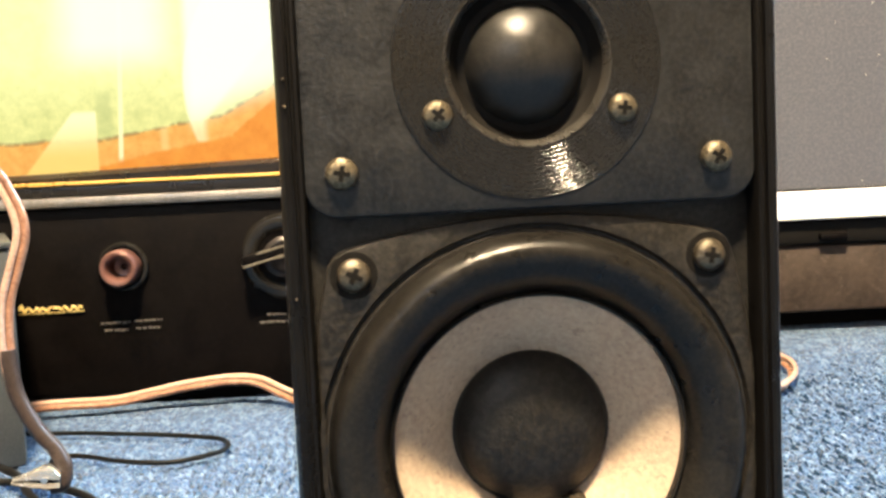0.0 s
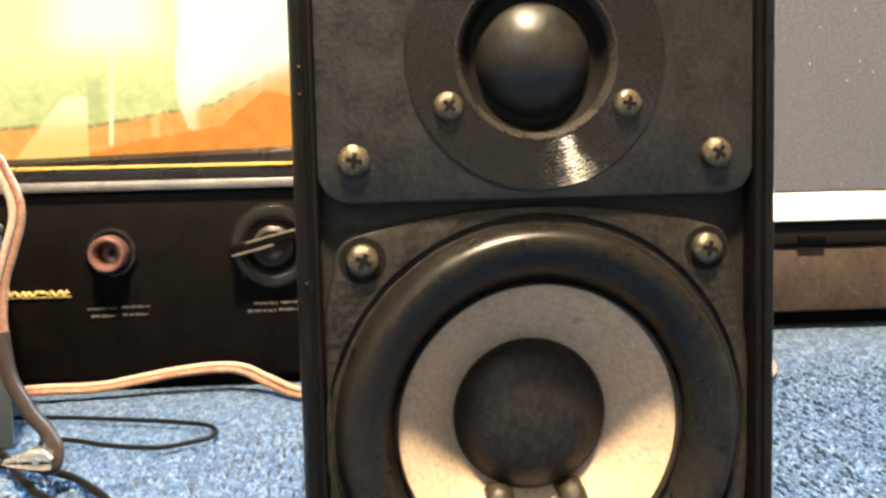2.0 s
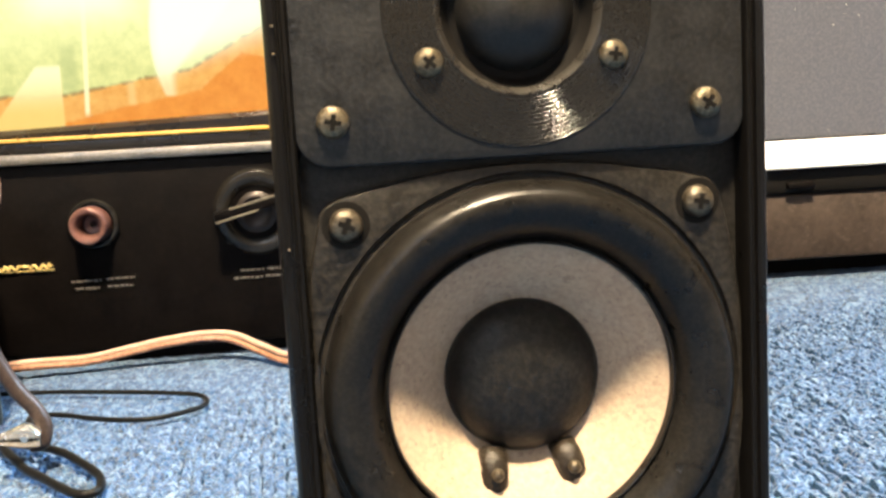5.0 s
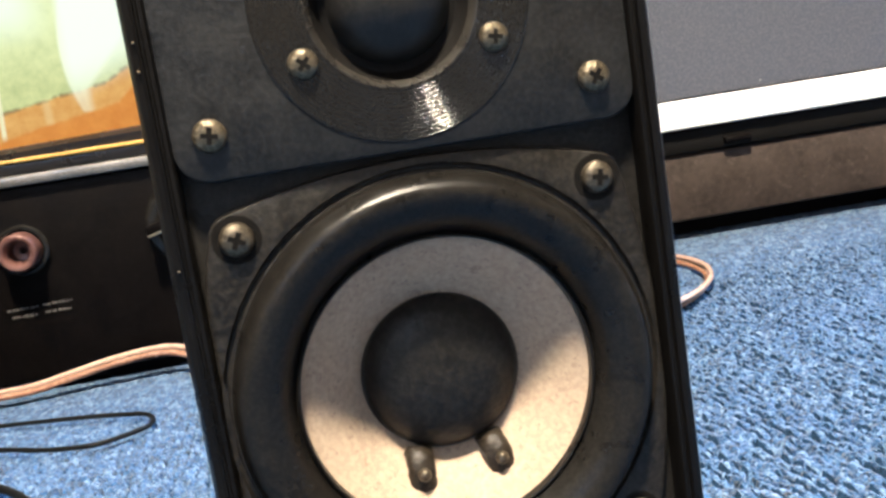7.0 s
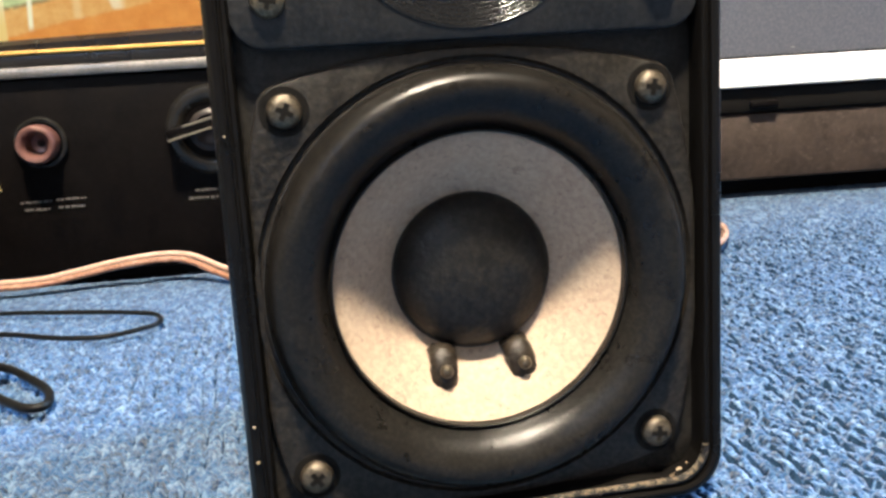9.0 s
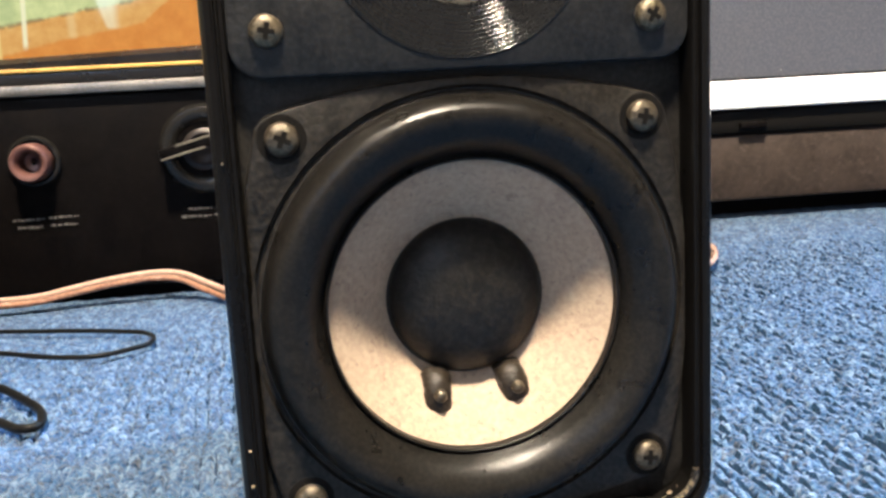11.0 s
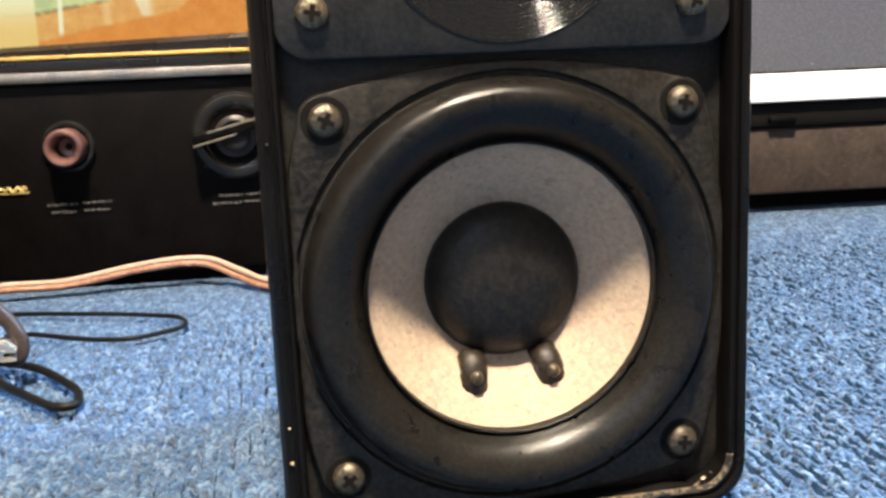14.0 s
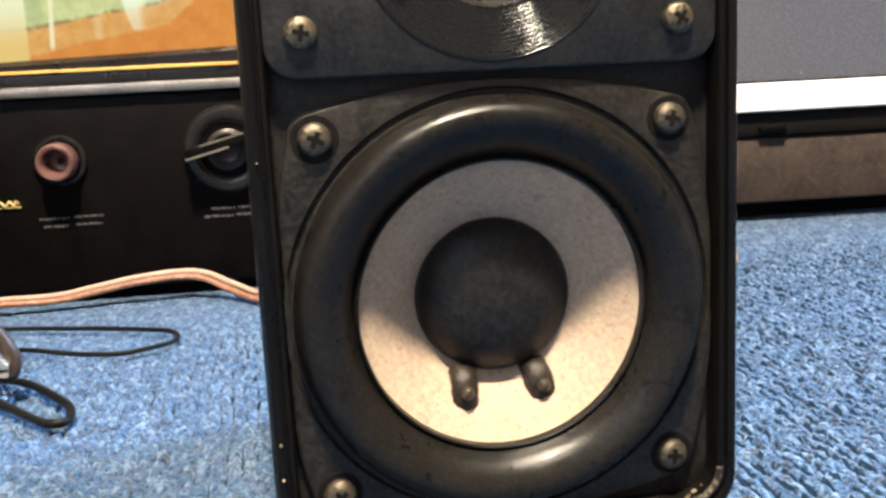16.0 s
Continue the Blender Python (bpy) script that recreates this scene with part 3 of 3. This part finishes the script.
def loudspeaker():
    sp = thing("loudspeaker", "small black two-way bookshelf loudspeaker without its grille, on the carpet", "loudspeaker")
    cx, w, h, deep = 0.0009, 0.1162, 0.188, 0.112
    cz = h / 2
    bm = bmesh.new()
    shell = [(0.004, deep), (0.0, deep - 0.004), (0.0, 0.0), (0.0003, -0.0022), (0.0012, -0.0036), (0.0024, -0.0040), (0.0032, -0.0036),
             (0.0034, -0.0026), (0.0038, -0.0026), (0.0042, -0.0030), (0.0050, -0.0030), (0.0056, -0.0022), (0.0058, 0.0045)]
    rings(bm, [rounded(w - 2 * d, h - 2 * d, 0.011 - d * 0.6, y, cx, cz, 10) for d, y in shell], caps=(True, False))
    part("cabinet", bm, BLACK_PAINT, sp, "black painted cabinet with a raised chipped rim")
    part("baffle", holed(w - 0.0114, h - 0.0114, 0.008, 0.0030, 0.0055, cx, cz, WX, WZ, 0.0495, 0.0002), BAFFLE, sp)
    # chips in the rim's paint
    rnd = random.Random(4)
    for x, z, s in ((-0.0551, 0.1465, 0.0004), (-0.0551, 0.1405, 0.0004), (-0.0549, 0.033, 0.0004), (-0.0549, 0.0245, 0.0005), (-0.0550, 0.098, 0.0003)):
        chip = lathe([(s, -0.0040), (s * 0.8, -0.0046), (s * 0.3, -0.0048)], x, z, 7, squash=0.8)
        part("paint_chip", chip, CHIP, sp)
    for k in range(20):
        x = 0.004 + 0.045 * rnd.random() ** 0.6
        s = 0.0002 + 0.0006 * rnd.random() ** 2
        rise = 0.0042 + (0.004 * ((x - 0.038) / 0.010) ** 2 if x > 0.038 else 0)
        part("paint_chip", lathe([(s, -0.0028), (s * 0.9, -0.0034), (s * 0.3, -0.0036)], x, rise + 0.0008 * rnd.random(), 7, squash=0.45), CHIP, sp)

    inner = [Vector(p) for p in rounded(w - 0.0100, h - 0.0100, 0.0085, -0.0031, cx, cz, 14)]
    run = [p for p in inner if p.z < 0.020 and p.x > 0.03]
    run = [Vector((0.002 + 0.003 * k, -0.0031, 0.005)) for k in range(14)] + sorted([p for p in run if p.x > 0.043], key=lambda p: p.x + p.z)
    part("worn_rim", tube(flow(run, 3), 0.0009, seg=8), RIM_WORN, sp, "rim edge worn through to speckled bronze metal")

    # tweeter plate with grooved ring, dome and screws
    pw, p0, p1 = 0.1052, 0.1153, 0.1825
    plate = holed(pw, p1 - p0, 0.0075, -0.0012, 0.0042, 0.0007, (p0 + p1) / 2, TX, TZ, 0.0190, 0.0009)
    plate = part("tweeter_plate", plate, PLATE, sp, "charcoal plastic tweeter faceplate")
    plate.location.y = -0.0012
    prof = [(0.0312, -0.00115), (0.0311, -0.00145)]
    count = 12
    for k in range(count * 18):
        r = 0.0309 - 0.0114 * k / (count * 18)
        prof.append((r, -0.0015 + 0.000115 * max(0.0, math.sin(2 * math.pi * k / 18)) ** 4))
    prof.append((0.0193, -0.0013))
    part("grooved_ring", lathe(prof, TX, TZ, 144, caps=(False, False)), GROOVED, plate, "finely grooved ring round the tweeter", sharp=180)
    lip = [(0.0195, -0.0012), (0.0194, -0.0016), (0.0191, -0.0016), (0.0186, -0.0010), (0.0178, 0.0000), (0.0177, 0.0006)]
    part("waveguide_lip", lathe(lip, TX, TZ, 96, caps=(False, False)), LIP, plate)
    well = [(0.01785, 0.0001), (0.0174, 0.0010), (0.0164, 0.0026), (0.0156, 0.0034), (0.0150, 0.0034), (0.0135, 0.0032), (0.012, 0.0034)]
    part("dome_surround", lathe(well, TX, TZ, 96), NEAR_BLACK, plate)
    ball = (0.0139 ** 2 + 0.0080 ** 2) / (2 * 0.0080)
    steep = math.asin(0.0139 / ball)
    dome = [(ball * math.sin(a), 0.0030 - 0.0080 + ball * (1 - math.cos(a))) for a in (steep * (1 - i / 20) for i in range(20))] + [(0.0002, -0.0050)]
    part("dome", lathe(dome, TX, TZ, 80), DOME, plate, "black soft dome")
    for x, z, a in ((-0.0435, 0.1253, 10), (0.0435, 0.1253, 33), (-0.0435, 0.1742, 50), (0.0435, 0.1742, 15)):
        pan_screw("screw", x, z, -0.0012, 0.0037, a, SCREW, plate)
    for x, z, a in ((-0.0214, 0.1373, 40), (0.0214, 0.1373, 8), (0.0, 0.1730, 20)):
        pan_screw("screw", x, z, -0.0012, 0.0034, a, SCREW, plate)

    # woofer: pressed frame, rubber roll, paper cone, dust cap, lead blobs
    bm = bmesh.new()
    loops = [eared(d, y, WX, WZ) for d, y in ((0.0, 0.0032), (0.0, 0.0006), (0.0003, 0.0000), (0.0010, -0.0003))]
    angles = [math.atan2(z - WZ, x - WX) for x, _, z in loops[0]]
    for r, y in ((0.0520, -0.0003), (0.0516, 0.0002), (0.0513, 0.0008), (0.0508, 0.0009), (0.0504, 0.0003), (0.0497, 0.0002), (0.0490, 0.0008), (0.0484, 0.0014)):
        loops.append([(WX + r * math.cos(a), y, WZ + r * math.sin(a)) for a in angles])
    rings(bm, loops, caps=(False, False))
    frame_ob = part("woofer_frame", bm, FRAME, sp, "dusty black pressed steel woofer frame")
    # the roll is fullest near its outer edge and slopes in to the cone
    roll = [(p.x, p.y) for p in flow([(0.0500, 0.0008, 0), (0.0496, -0.0016, 0), (0.0488, -0.0041, 0), (0.0476, -0.0060, 0), (0.0460, -0.0069, 0), (0.0440, -0.0069, 0),
                                      (0.0420, -0.0062, 0), (0.0400, -0.0050, 0), (0.0382, -0.0033, 0), (0.0368, -0.0012, 0), (0.0359, 0.0002, 0)], 4)]
    roll += [(0.0356, -0.0006), (0.0352, -0.0010), (0.0348, -0.0007), (0.0346, 0.0012)]
    part("surround", lathe(roll, WX, WZ, 128, caps=(False, False)), RUBBER, frame_ob, "black rubber half-roll surround")
    cone = [(0.0358, 0.0004), (0.0352, 0.0012)]
    for i in range(13):
        f = i / 12
        cone.append((0.0350 - 0.0172 * f, 0.0014 + 0.0145 * f - 0.0010 * math.sin(math.pi * f)))
    part("cone", lathe(cone, WX - 0.0004, WZ - 0.0003, 128, caps=(False, False)), CONE, frame_ob, "pale grey paper cone")
    capped = [(0.0197 * math.cos(a), 0.0146 - 0.0092 * math.sin(a)) for a in (math.pi / 2 * i / 16 for i in range(16))] + [(0.0003, 0.0054)]
    part("dust_cap", lathe([(0.0202, 0.0148)] + capped, WX + 0.0008, WZ - 0.0002, 96), CAP, frame_ob, "rounded black dust cap")
    for x, lean, long in ((-0.0090, 3, 1.0), (0.0112, -14, 0.72)):
        path = flow([(0, 0.0112, 0.0056), (0, 0.0080, 0.0044), (0, 0.0070, 0.0016), (0, 0.0074, -0.0016 * long), (0, 0.0094, -0.0030 * long)], 6)
        blob = tube(path, 0.0027, up=(1, 0, 0), seg=20)
        for v in blob.verts:
            v.co.x = math.copysign(0.0034 * min(1.0, abs(v.co.x) / 0.0024), v.co.x) if abs(v.co.x) > 1e-6 else v.co.x
            v.co *= 1.0 + 0.14 * noise.noise(v.co * 800 + Vector((x * 900, 0, 0)))
        ob = part("lead_blob", blob, SOLDER, frame_ob, "dark glue blob over a lead wire")
        ob.matrix_basis = pose(x, 0.0012, 0.0352, 0, lean, 0)
        # small metal button added as the blob's highlight
        blob_glint = part("blob_glint", lathe([(0.0017, 0.0004), (0.0016, -0.0006), (0.0011, -0.0012), (0.0004, -0.0014)], 0, 0.0022, 12), SCREW_DARK, ob)
        blob_glint.matrix_basis = pose(0.0002, 0.0041, 0)
    for x, z, a in ((-0.042, 0.1022, 25), (0.042, 0.1022, 10), (-0.042, 0.0178, 55), (0.042, 0.0178, 5)):
        # flat near-black ring that paints the shade of a sunk seat
        part("screw_seat_shade", lathe([(0.0056, -0.0002), (0.0054, -0.0004), (0.0052, -0.00042), (0.0030, -0.00042)], x, z, 40, caps=(False, False)), NEAR_BLACK, frame_ob)
        pan_screw("screw", x, z, -0.0002, 0.0039, a, SCREW_DARK, frame_ob)


# ---- the television set on the left, with its lit picture ----
def television():
    tv = thing("television", "old black television set with a lit colourful screen and front controls", "television", m=pose(0, 0.330, 0, 0, 0, math.degrees(math.atan(-0.06))))
    x0, x1, top = -0.40, 0.12, 0.40
    part("body", block(x0, x1, 0.012, 0.34, 0.0, top, 0.006), SET_BLACK, tv)
    part("control_panel", block(x0, x1, 0.0, 0.014, 0.006, 0.1132, 0.002), SET_BLACK, tv, "glossy black control panel")
    part("foot_rail", block(x0 + 0.006, x1 - 0.006, 0.008, 0.03, -0.003, 0.007, 0.001), SET_BLACK, tv)
    part("silver_trim", block(x0, x1, -0.0045, 0.012, 0.1137, 0.1196, 0.0018), SILVER, tv, "brushed silver trim strip")
    part("lower_bezel", block(x0, x1, -0.001, 0.012, 0.1200, 0.1258, 0.001), BEZEL, tv)
    part("gold_trim", block(x0, x1, -0.0028, 0.012, 0.1261, 0.1282, 0.0006), GOLD, tv, "thin gold trim line")
    bm = bmesh.new()
    sides = []
    for x in (x0, -0.28, -0.20, -0.12, -0.04, x1):
        rise = 0.1375 + 0.027 * (max(x, -0.25) + 0.0617)
        sides.append([(x, 0.0115, 0.1285), (x, 0.0, 0.1285), (x, -0.0005, rise - 0.0034), (x, 0.004, rise - 0.0009), (x, 0.0115, rise)])
    rings(bm, sides)
    part("bezel", bm, BEZEL, tv, smooth=False)
    part("bezel", block(x0, x1, -0.0005, 0.0115, 0.36, top, 0.002), BEZEL, tv)
    for a, b in ((x0, x0 + 0.03), (x1 - 0.03, x1)):
        part("bezel", block(a, b, -0.0005, 0.0115, 0.1365, 0.3595, 0.002), BEZEL, tv)
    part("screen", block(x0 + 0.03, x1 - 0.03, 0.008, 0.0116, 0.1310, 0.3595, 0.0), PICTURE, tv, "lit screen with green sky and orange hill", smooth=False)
    # dished push button
    bx, bz = -0.1634, 0.0790
    part("button_collar", lathe([(0.0142, 0.001), (0.0142, -0.002), (0.0132, -0.0032), (0.0118, -0.0032), (0.0112, 0.0)], bx, bz, 48, caps=(False, False)), KNOB_BLACK, tv)
    dish = [(0.0104, 0.0), (0.0104, -0.0112), (0.0099, -0.0130), (0.0091, -0.0136), (0.0076, -0.0133), (0.0064, -0.0118), (0.0055, -0.0070), (0.0050, -0.0010), (0.002, 0.0000)]
    part("button", lathe(dish, bx, bz, 48), COPPERY, tv, "rose-copper push button with a dished end")
    # rotary selector
    kx, kz = -0.0728, 0.0806
    part("selector_dial", lathe([(0.0245, 0.001), (0.0245, -0.0035), (0.0225, -0.0058), (0.0190, -0.0064), (0.0165, -0.0056), (0.0150, -0.0044), (0.0148, -0.0030)], kx, kz, 64, caps=(False, False)), KNOB_BLACK, tv, "round glossy black selector dial")
    part("dial_face", lathe([(0.0152, -0.0030), (0.0152, -0.0040), (0.004, -0.0042)], kx, kz, 48), SET_BLACK, tv)
    part("dial_hub", lathe([(0.0115, -0.0040), (0.0115, -0.0075), (0.0100, -0.0088), (0.0085, -0.0090), (0.0070, -0.0078), (0.003, -0.0075)], kx, kz, 40), DARK_BRONZE, tv, "dull bronze hub of the dial")
    grip = part("selector_grip", block(-0.0222, 0.0200, -0.0160, -0.0044, 0.0008, 0.0066, 0.0010), SET_BLACK, tv, "bar grip across the dial")
    grip.matrix_basis = pose(kx, 0, kz, 0, -14, 0)
    for z, l0, l1 in ((0.0062, -0.0130, 0.0198), (0.0012, -0.0221, 0.0022)):
        part("worn_edge", block(l0, l1, -0.0165, -0.0155, z - 0.0006, z + 0.0006, 0.0002), KNOB_EDGE, grip)
    # faded print and nameplate as plain bars
    rnd = random.Random(9)
    for left, right, z in ((-0.1785, -0.1620, 0.0474), (-0.1595, -0.1440, 0.0478), (-0.1765, -0.1630, 0.0432), (-0.1590, -0.1450, 0.0435),
                           (-0.0850, -0.0720, 0.0473), (-0.0700, -0.0590, 0.0475), (-0.0890, -0.0730, 0.0430), (-0.0712, -0.0580, 0.0433)):
        x = left
        while x < right:
            w = rnd.uniform(0.0008, 0.0032)
            part("print_bar", block(x, min(x + w, right), -0.0004, 0.001, z - rnd.uniform(0.0004, 0.0008), z + rnd.uniform(0.0004, 0.0008), 0), PRINT, tv, smooth=False)
            x += w + rnd.uniform(0.0004, 0.0010)
    plate = part("nameplate", block(-0.2235, -0.1870, -0.0010, 0.001, 0.0546, 0.0556, 0.0003), NAME_GOLD, tv, "small gilt nameplate")
    wave = [(-0.2225 + 0.0345 * i / 28, -0.0012, 0.0572 + 0.0013 * math.sin(i * 1.9 + 0.8 * math.sin(i * 0.7)) + (0.0022 if i in (1, 16) else 0)) for i in range(29)]
    part("nameplate_relief", tube(flow(wave, 4), 0.0008, seg=8), NAME_GOLD, plate)


# ---- the second set: a dark screen in a white bezel on a low board ----
def flat_screen():
    m = pose(0, 0.440, 0, 0, 0, math.degrees(math.atan(-0.1)))
    fs = thing("flat_screen", "switched-off flat screen with a white lower bezel", "television", m=m)
    x0, x1, top = 0.15, 0.72, 0.42
    part("screen", block(x0 + 0.012, x1 - 0.012, 0.006, 0.012, 0.0985, top - 0.012, 0), GREY_SCREEN, fs, "dark grey dusty screen", smooth=False)
    bm = bmesh.new()
    sect = [(0.0058, 0.0983), (0.0040, 0.0984), (0.0028, 0.0978), (-0.0045, 0.0802), (-0.0040, 0.0790), (0.0058, 0.0788)]
    rings(bm, [[(x, y, z) for y, z in sect] for x in (x0, x1)])
    part("lower_bezel", bm, WHITE_TRIM, fs, "glossy white lower bezel", smooth=False)
    for a, b, c, d in ((x0, x0 + 0.012, 0.0990, top), (x1 - 0.012, x1, 0.0990, top), (x0 + 0.012, x1 - 0.012, top - 0.012, top)):
        part("bezel", block(a, b, 0.0, 0.012, c, d, 0.001), BEZEL, fs)
    part("back", block(x0, x1, 0.0122, 0.05, 0.0795, top, 0.004), SET_BLACK, fs)
    part("seam", block(x0 + 0.012, x1 - 0.012, 0.0035, 0.0062, 0.0984, 0.0996, 0), BEZEL, fs, smooth=False)
    part("base", block(x0 + 0.004, x1 - 0.004, 0.001, 0.06, 0.0605, 0.0787, 0.004), NEAR_BLACK, fs, "black base under the bezel")
    part("latch", block(0.292, 0.312, -0.003, 0.004, 0.0640, 0.0690, 0.0018), SET_BLACK, fs)
    board = thing("wooden_plinth", "low brown stained wooden board on short dark feet", "plinth", m=m)
    part("board", block(x0 - 0.01, x1 + 0.01, 0.004, 0.16, 0.0130, 0.0600, 0.003), WOOD, board)
    for a in (x0 + 0.01, (x0 + x1) / 2, x1 - 0.05):
        part("foot", block(a, a + 0.04, 0.012, 0.15, -0.003, 0.0130, 0.001), SET_BLACK, board)
    # black block added as the shade in the gap below the board
    part("gap_shade", block(x0, x1, 0.035, 0.15, -0.003, 0.0128, 0.0), SET_BLACK, board)


# ---- cables and the grey box ----
def grey_box():
    ob = thing("metal_box", "grey painted metal box with rounded edges, on the carpet", "box", m=pose(-0.1905, 0.235, 0, 0, 0, 19))
    part("body", block(-0.20, 0.0, 0.0, 0.10, -0.002, 0.0985, 0.0022), GREY_BOX, ob)
    part("lid", block(-0.20, 0.001, -0.001, 0.101, 0.0988, 0.1020, 0.0012), GREY_BOX, ob)


def twin_cable(name, label, points, up, twist, spread=0.0016, radius=0.0017):
    ob = thing(name, label, "cable")
    path = flow(points, 8)
    for side, mat in ((spread, CLEAR_WIRE), (-spread, WIRE_LIGHT)):
        part("strand", tube(path, radius, side, twist, up), mat, ob)
    part("web", tube(path, radius * 0.40, 0.0, twist, up, 6), BROWN_WIRE, ob)
    return ob


def cables():
    hang = twin_cable("hanging_speaker_cable", "clear twin speaker cable with copper strands hanging down", [
        (-0.188, 0.168, 0.150), (-0.1725, 0.165, 0.133), (-0.1680, 0.165, 0.125), (-0.1643, 0.165, 0.1152), (-0.1640, 0.165, 0.1066), (-0.1672, 0.165, 0.0959),
        (-0.1712, 0.165, 0.0831), (-0.1727, 0.165, 0.0701), (-0.1722, 0.165, 0.0591), (-0.1712, 0.165, 0.0510)], (0, 1, 0), (0, 40), 0.0015, 0.0016)
    sleeve = flow([(-0.1724, 0.165, 0.0640), (-0.1719, 0.165, 0.0570), (-0.1702, 0.165, 0.0457), (-0.1650, 0.165, 0.0342), (-0.1615, 0.165, 0.0285), (-0.1580, 0.165, 0.0240), (-0.1545, 0.164, 0.0165), (-0.1556, 0.163, 0.0105), (-0.1600, 0.162, 0.0100)], 8)
    part("sleeve", tube(sleeve, 0.0031, seg=14), BROWN_WIRE, hang, "dull brown sleeve at the cable end")
    clip = thing("crocodile_clip", "bright nickel crocodile clip at the end of a cable", "clip")
    at = pose(-0.1552, 0.160, 0.0128, 0, 6, 8)
    for sect in ([(0.0, 0.0010, 0.0030, 0.0030), (-0.0035, 0.0012, 0.0058, 0.0034), (-0.0065, 0.0012, 0.0060, 0.0034), (-0.0110, 0.0008, 0.0036, 0.0026), (-0.0150, 0.0004, 0.0018, 0.0018), (-0.0172, 0.0000, 0.0010, 0.0012)],
                 [(0.0, -0.0022, 0.0002, 0.0030), (-0.0050, -0.0024, 0.0004, 0.0034), (-0.0110, -0.0018, 0.0002, 0.0028), (-0.0160, -0.0012, -0.0002, 0.0018), (-0.0178, -0.0008, -0.0003, 0.0010)]):
        jaw = part("jaw", rings(bmesh.new(), [[(x, -wd, low), (x, wd, low), (x, wd * 0.9, (low + 2 * high) / 3), (x, wd * 0.4, high), (x, -wd * 0.4, high), (x, -wd * 0.9, (low + 2 * high) / 3)] for x, low, high, wd in sect]), CLIP, clip)
        jaw.matrix_basis = at
    pin = lathe([(0.0013, -0.0042), (0.0013, 0.0042)], 0, 0, 12, caps=(True, True))
    part("pin", pin, CLIP, clip).matrix_basis = at @ pose(-0.0055, 0, 0.0010)

    twin_cable("floor_speaker_cable", "clear twin speaker cable with copper strands across the carpet", [
        (-0.36, 0.312, 0.003), (-0.26, 0.318, 0.0050), (-0.206, 0.322, 0.0064), (-0.172, 0.323, 0.0060), (-0.152, 0.324, 0.0085), (-0.130, 0.325, 0.0117), (-0.106, 0.325, 0.0134),
        (-0.091, 0.322, 0.0118), (-0.076, 0.312, 0.0062), (-0.058, 0.292, 0.0032), (-0.02, 0.285, 0.0030), (0.06, 0.330, 0.0030), (0.14, 0.372, 0.0030), (0.190, 0.370, 0.0030), (0.214, 0.348, 0.0030), (0.2155, 0.312, 0.0030),
        (0.205, 0.282, 0.0030), (0.188, 0.258, 0.0030), (0.168, 0.241, 0.0030), (0.120, 0.212, 0.0030), (0.06, 0.170, 0.003), (0.02, 0.130, 0.012), (0.0, 0.113, 0.05)], (0, 0, 1), (-30, -62), 0.0020, 0.0017)

    def cord(name, label, points, r):
        ob = thing(name, label, "cable")
        part("cord", tube(flow(points, 10), r, seg=12), BLACK_WIRE, ob)

    cord("black_wire_loop", "thin black wire lying in a long narrow loop on carpet", [
        (-0.300, 0.290, 0.002), (-0.230, 0.284, 0.002), (-0.184, 0.276, 0.002), (-0.153, 0.2655, 0.002), (-0.130, 0.2565, 0.002), (-0.112, 0.2475, 0.002), (-0.104, 0.242, 0.002), (-0.0995, 0.232, 0.002),
        (-0.1005, 0.2225, 0.002), (-0.107, 0.216, 0.002), (-0.120, 0.2095, 0.002), (-0.134, 0.212, 0.002), (-0.148, 0.219, 0.002), (-0.162, 0.229, 0.002), (-0.171, 0.233, 0.002), (-0.176, 0.228, 0.003), (-0.174, 0.215, 0.005), (-0.166, 0.190, 0.008)], 0.0012)
    cord("black_test_lead", "black rubber test lead bent into a loop on carpet", [
        (-0.30, 0.185, 0.004), (-0.225, 0.196, 0.004), (-0.198, 0.199, 0.003), (-0.181, 0.196, 0.002), (-0.165, 0.186, 0.002), (-0.152, 0.1745, 0.002), (-0.1408, 0.158, 0.002), (-0.132, 0.1425, 0.002), (-0.1288, 0.131, 0.002),
        (-0.1295, 0.1235, 0.002), (-0.1350, 0.1235, 0.002), (-0.1418, 0.131, 0.002), (-0.151, 0.1435, 0.002), (-0.161, 0.157, 0.002), (-0.174, 0.178, 0.004), (-0.186, 0.198, 0.0065), (-0.215, 0.2140, 0.005), (-0.30, 0.172, 0.003)], 0.0017)


floor()
room()
ceiling_lamp()
loudspeaker()
television()
flat_screen()
grey_box()
cables()
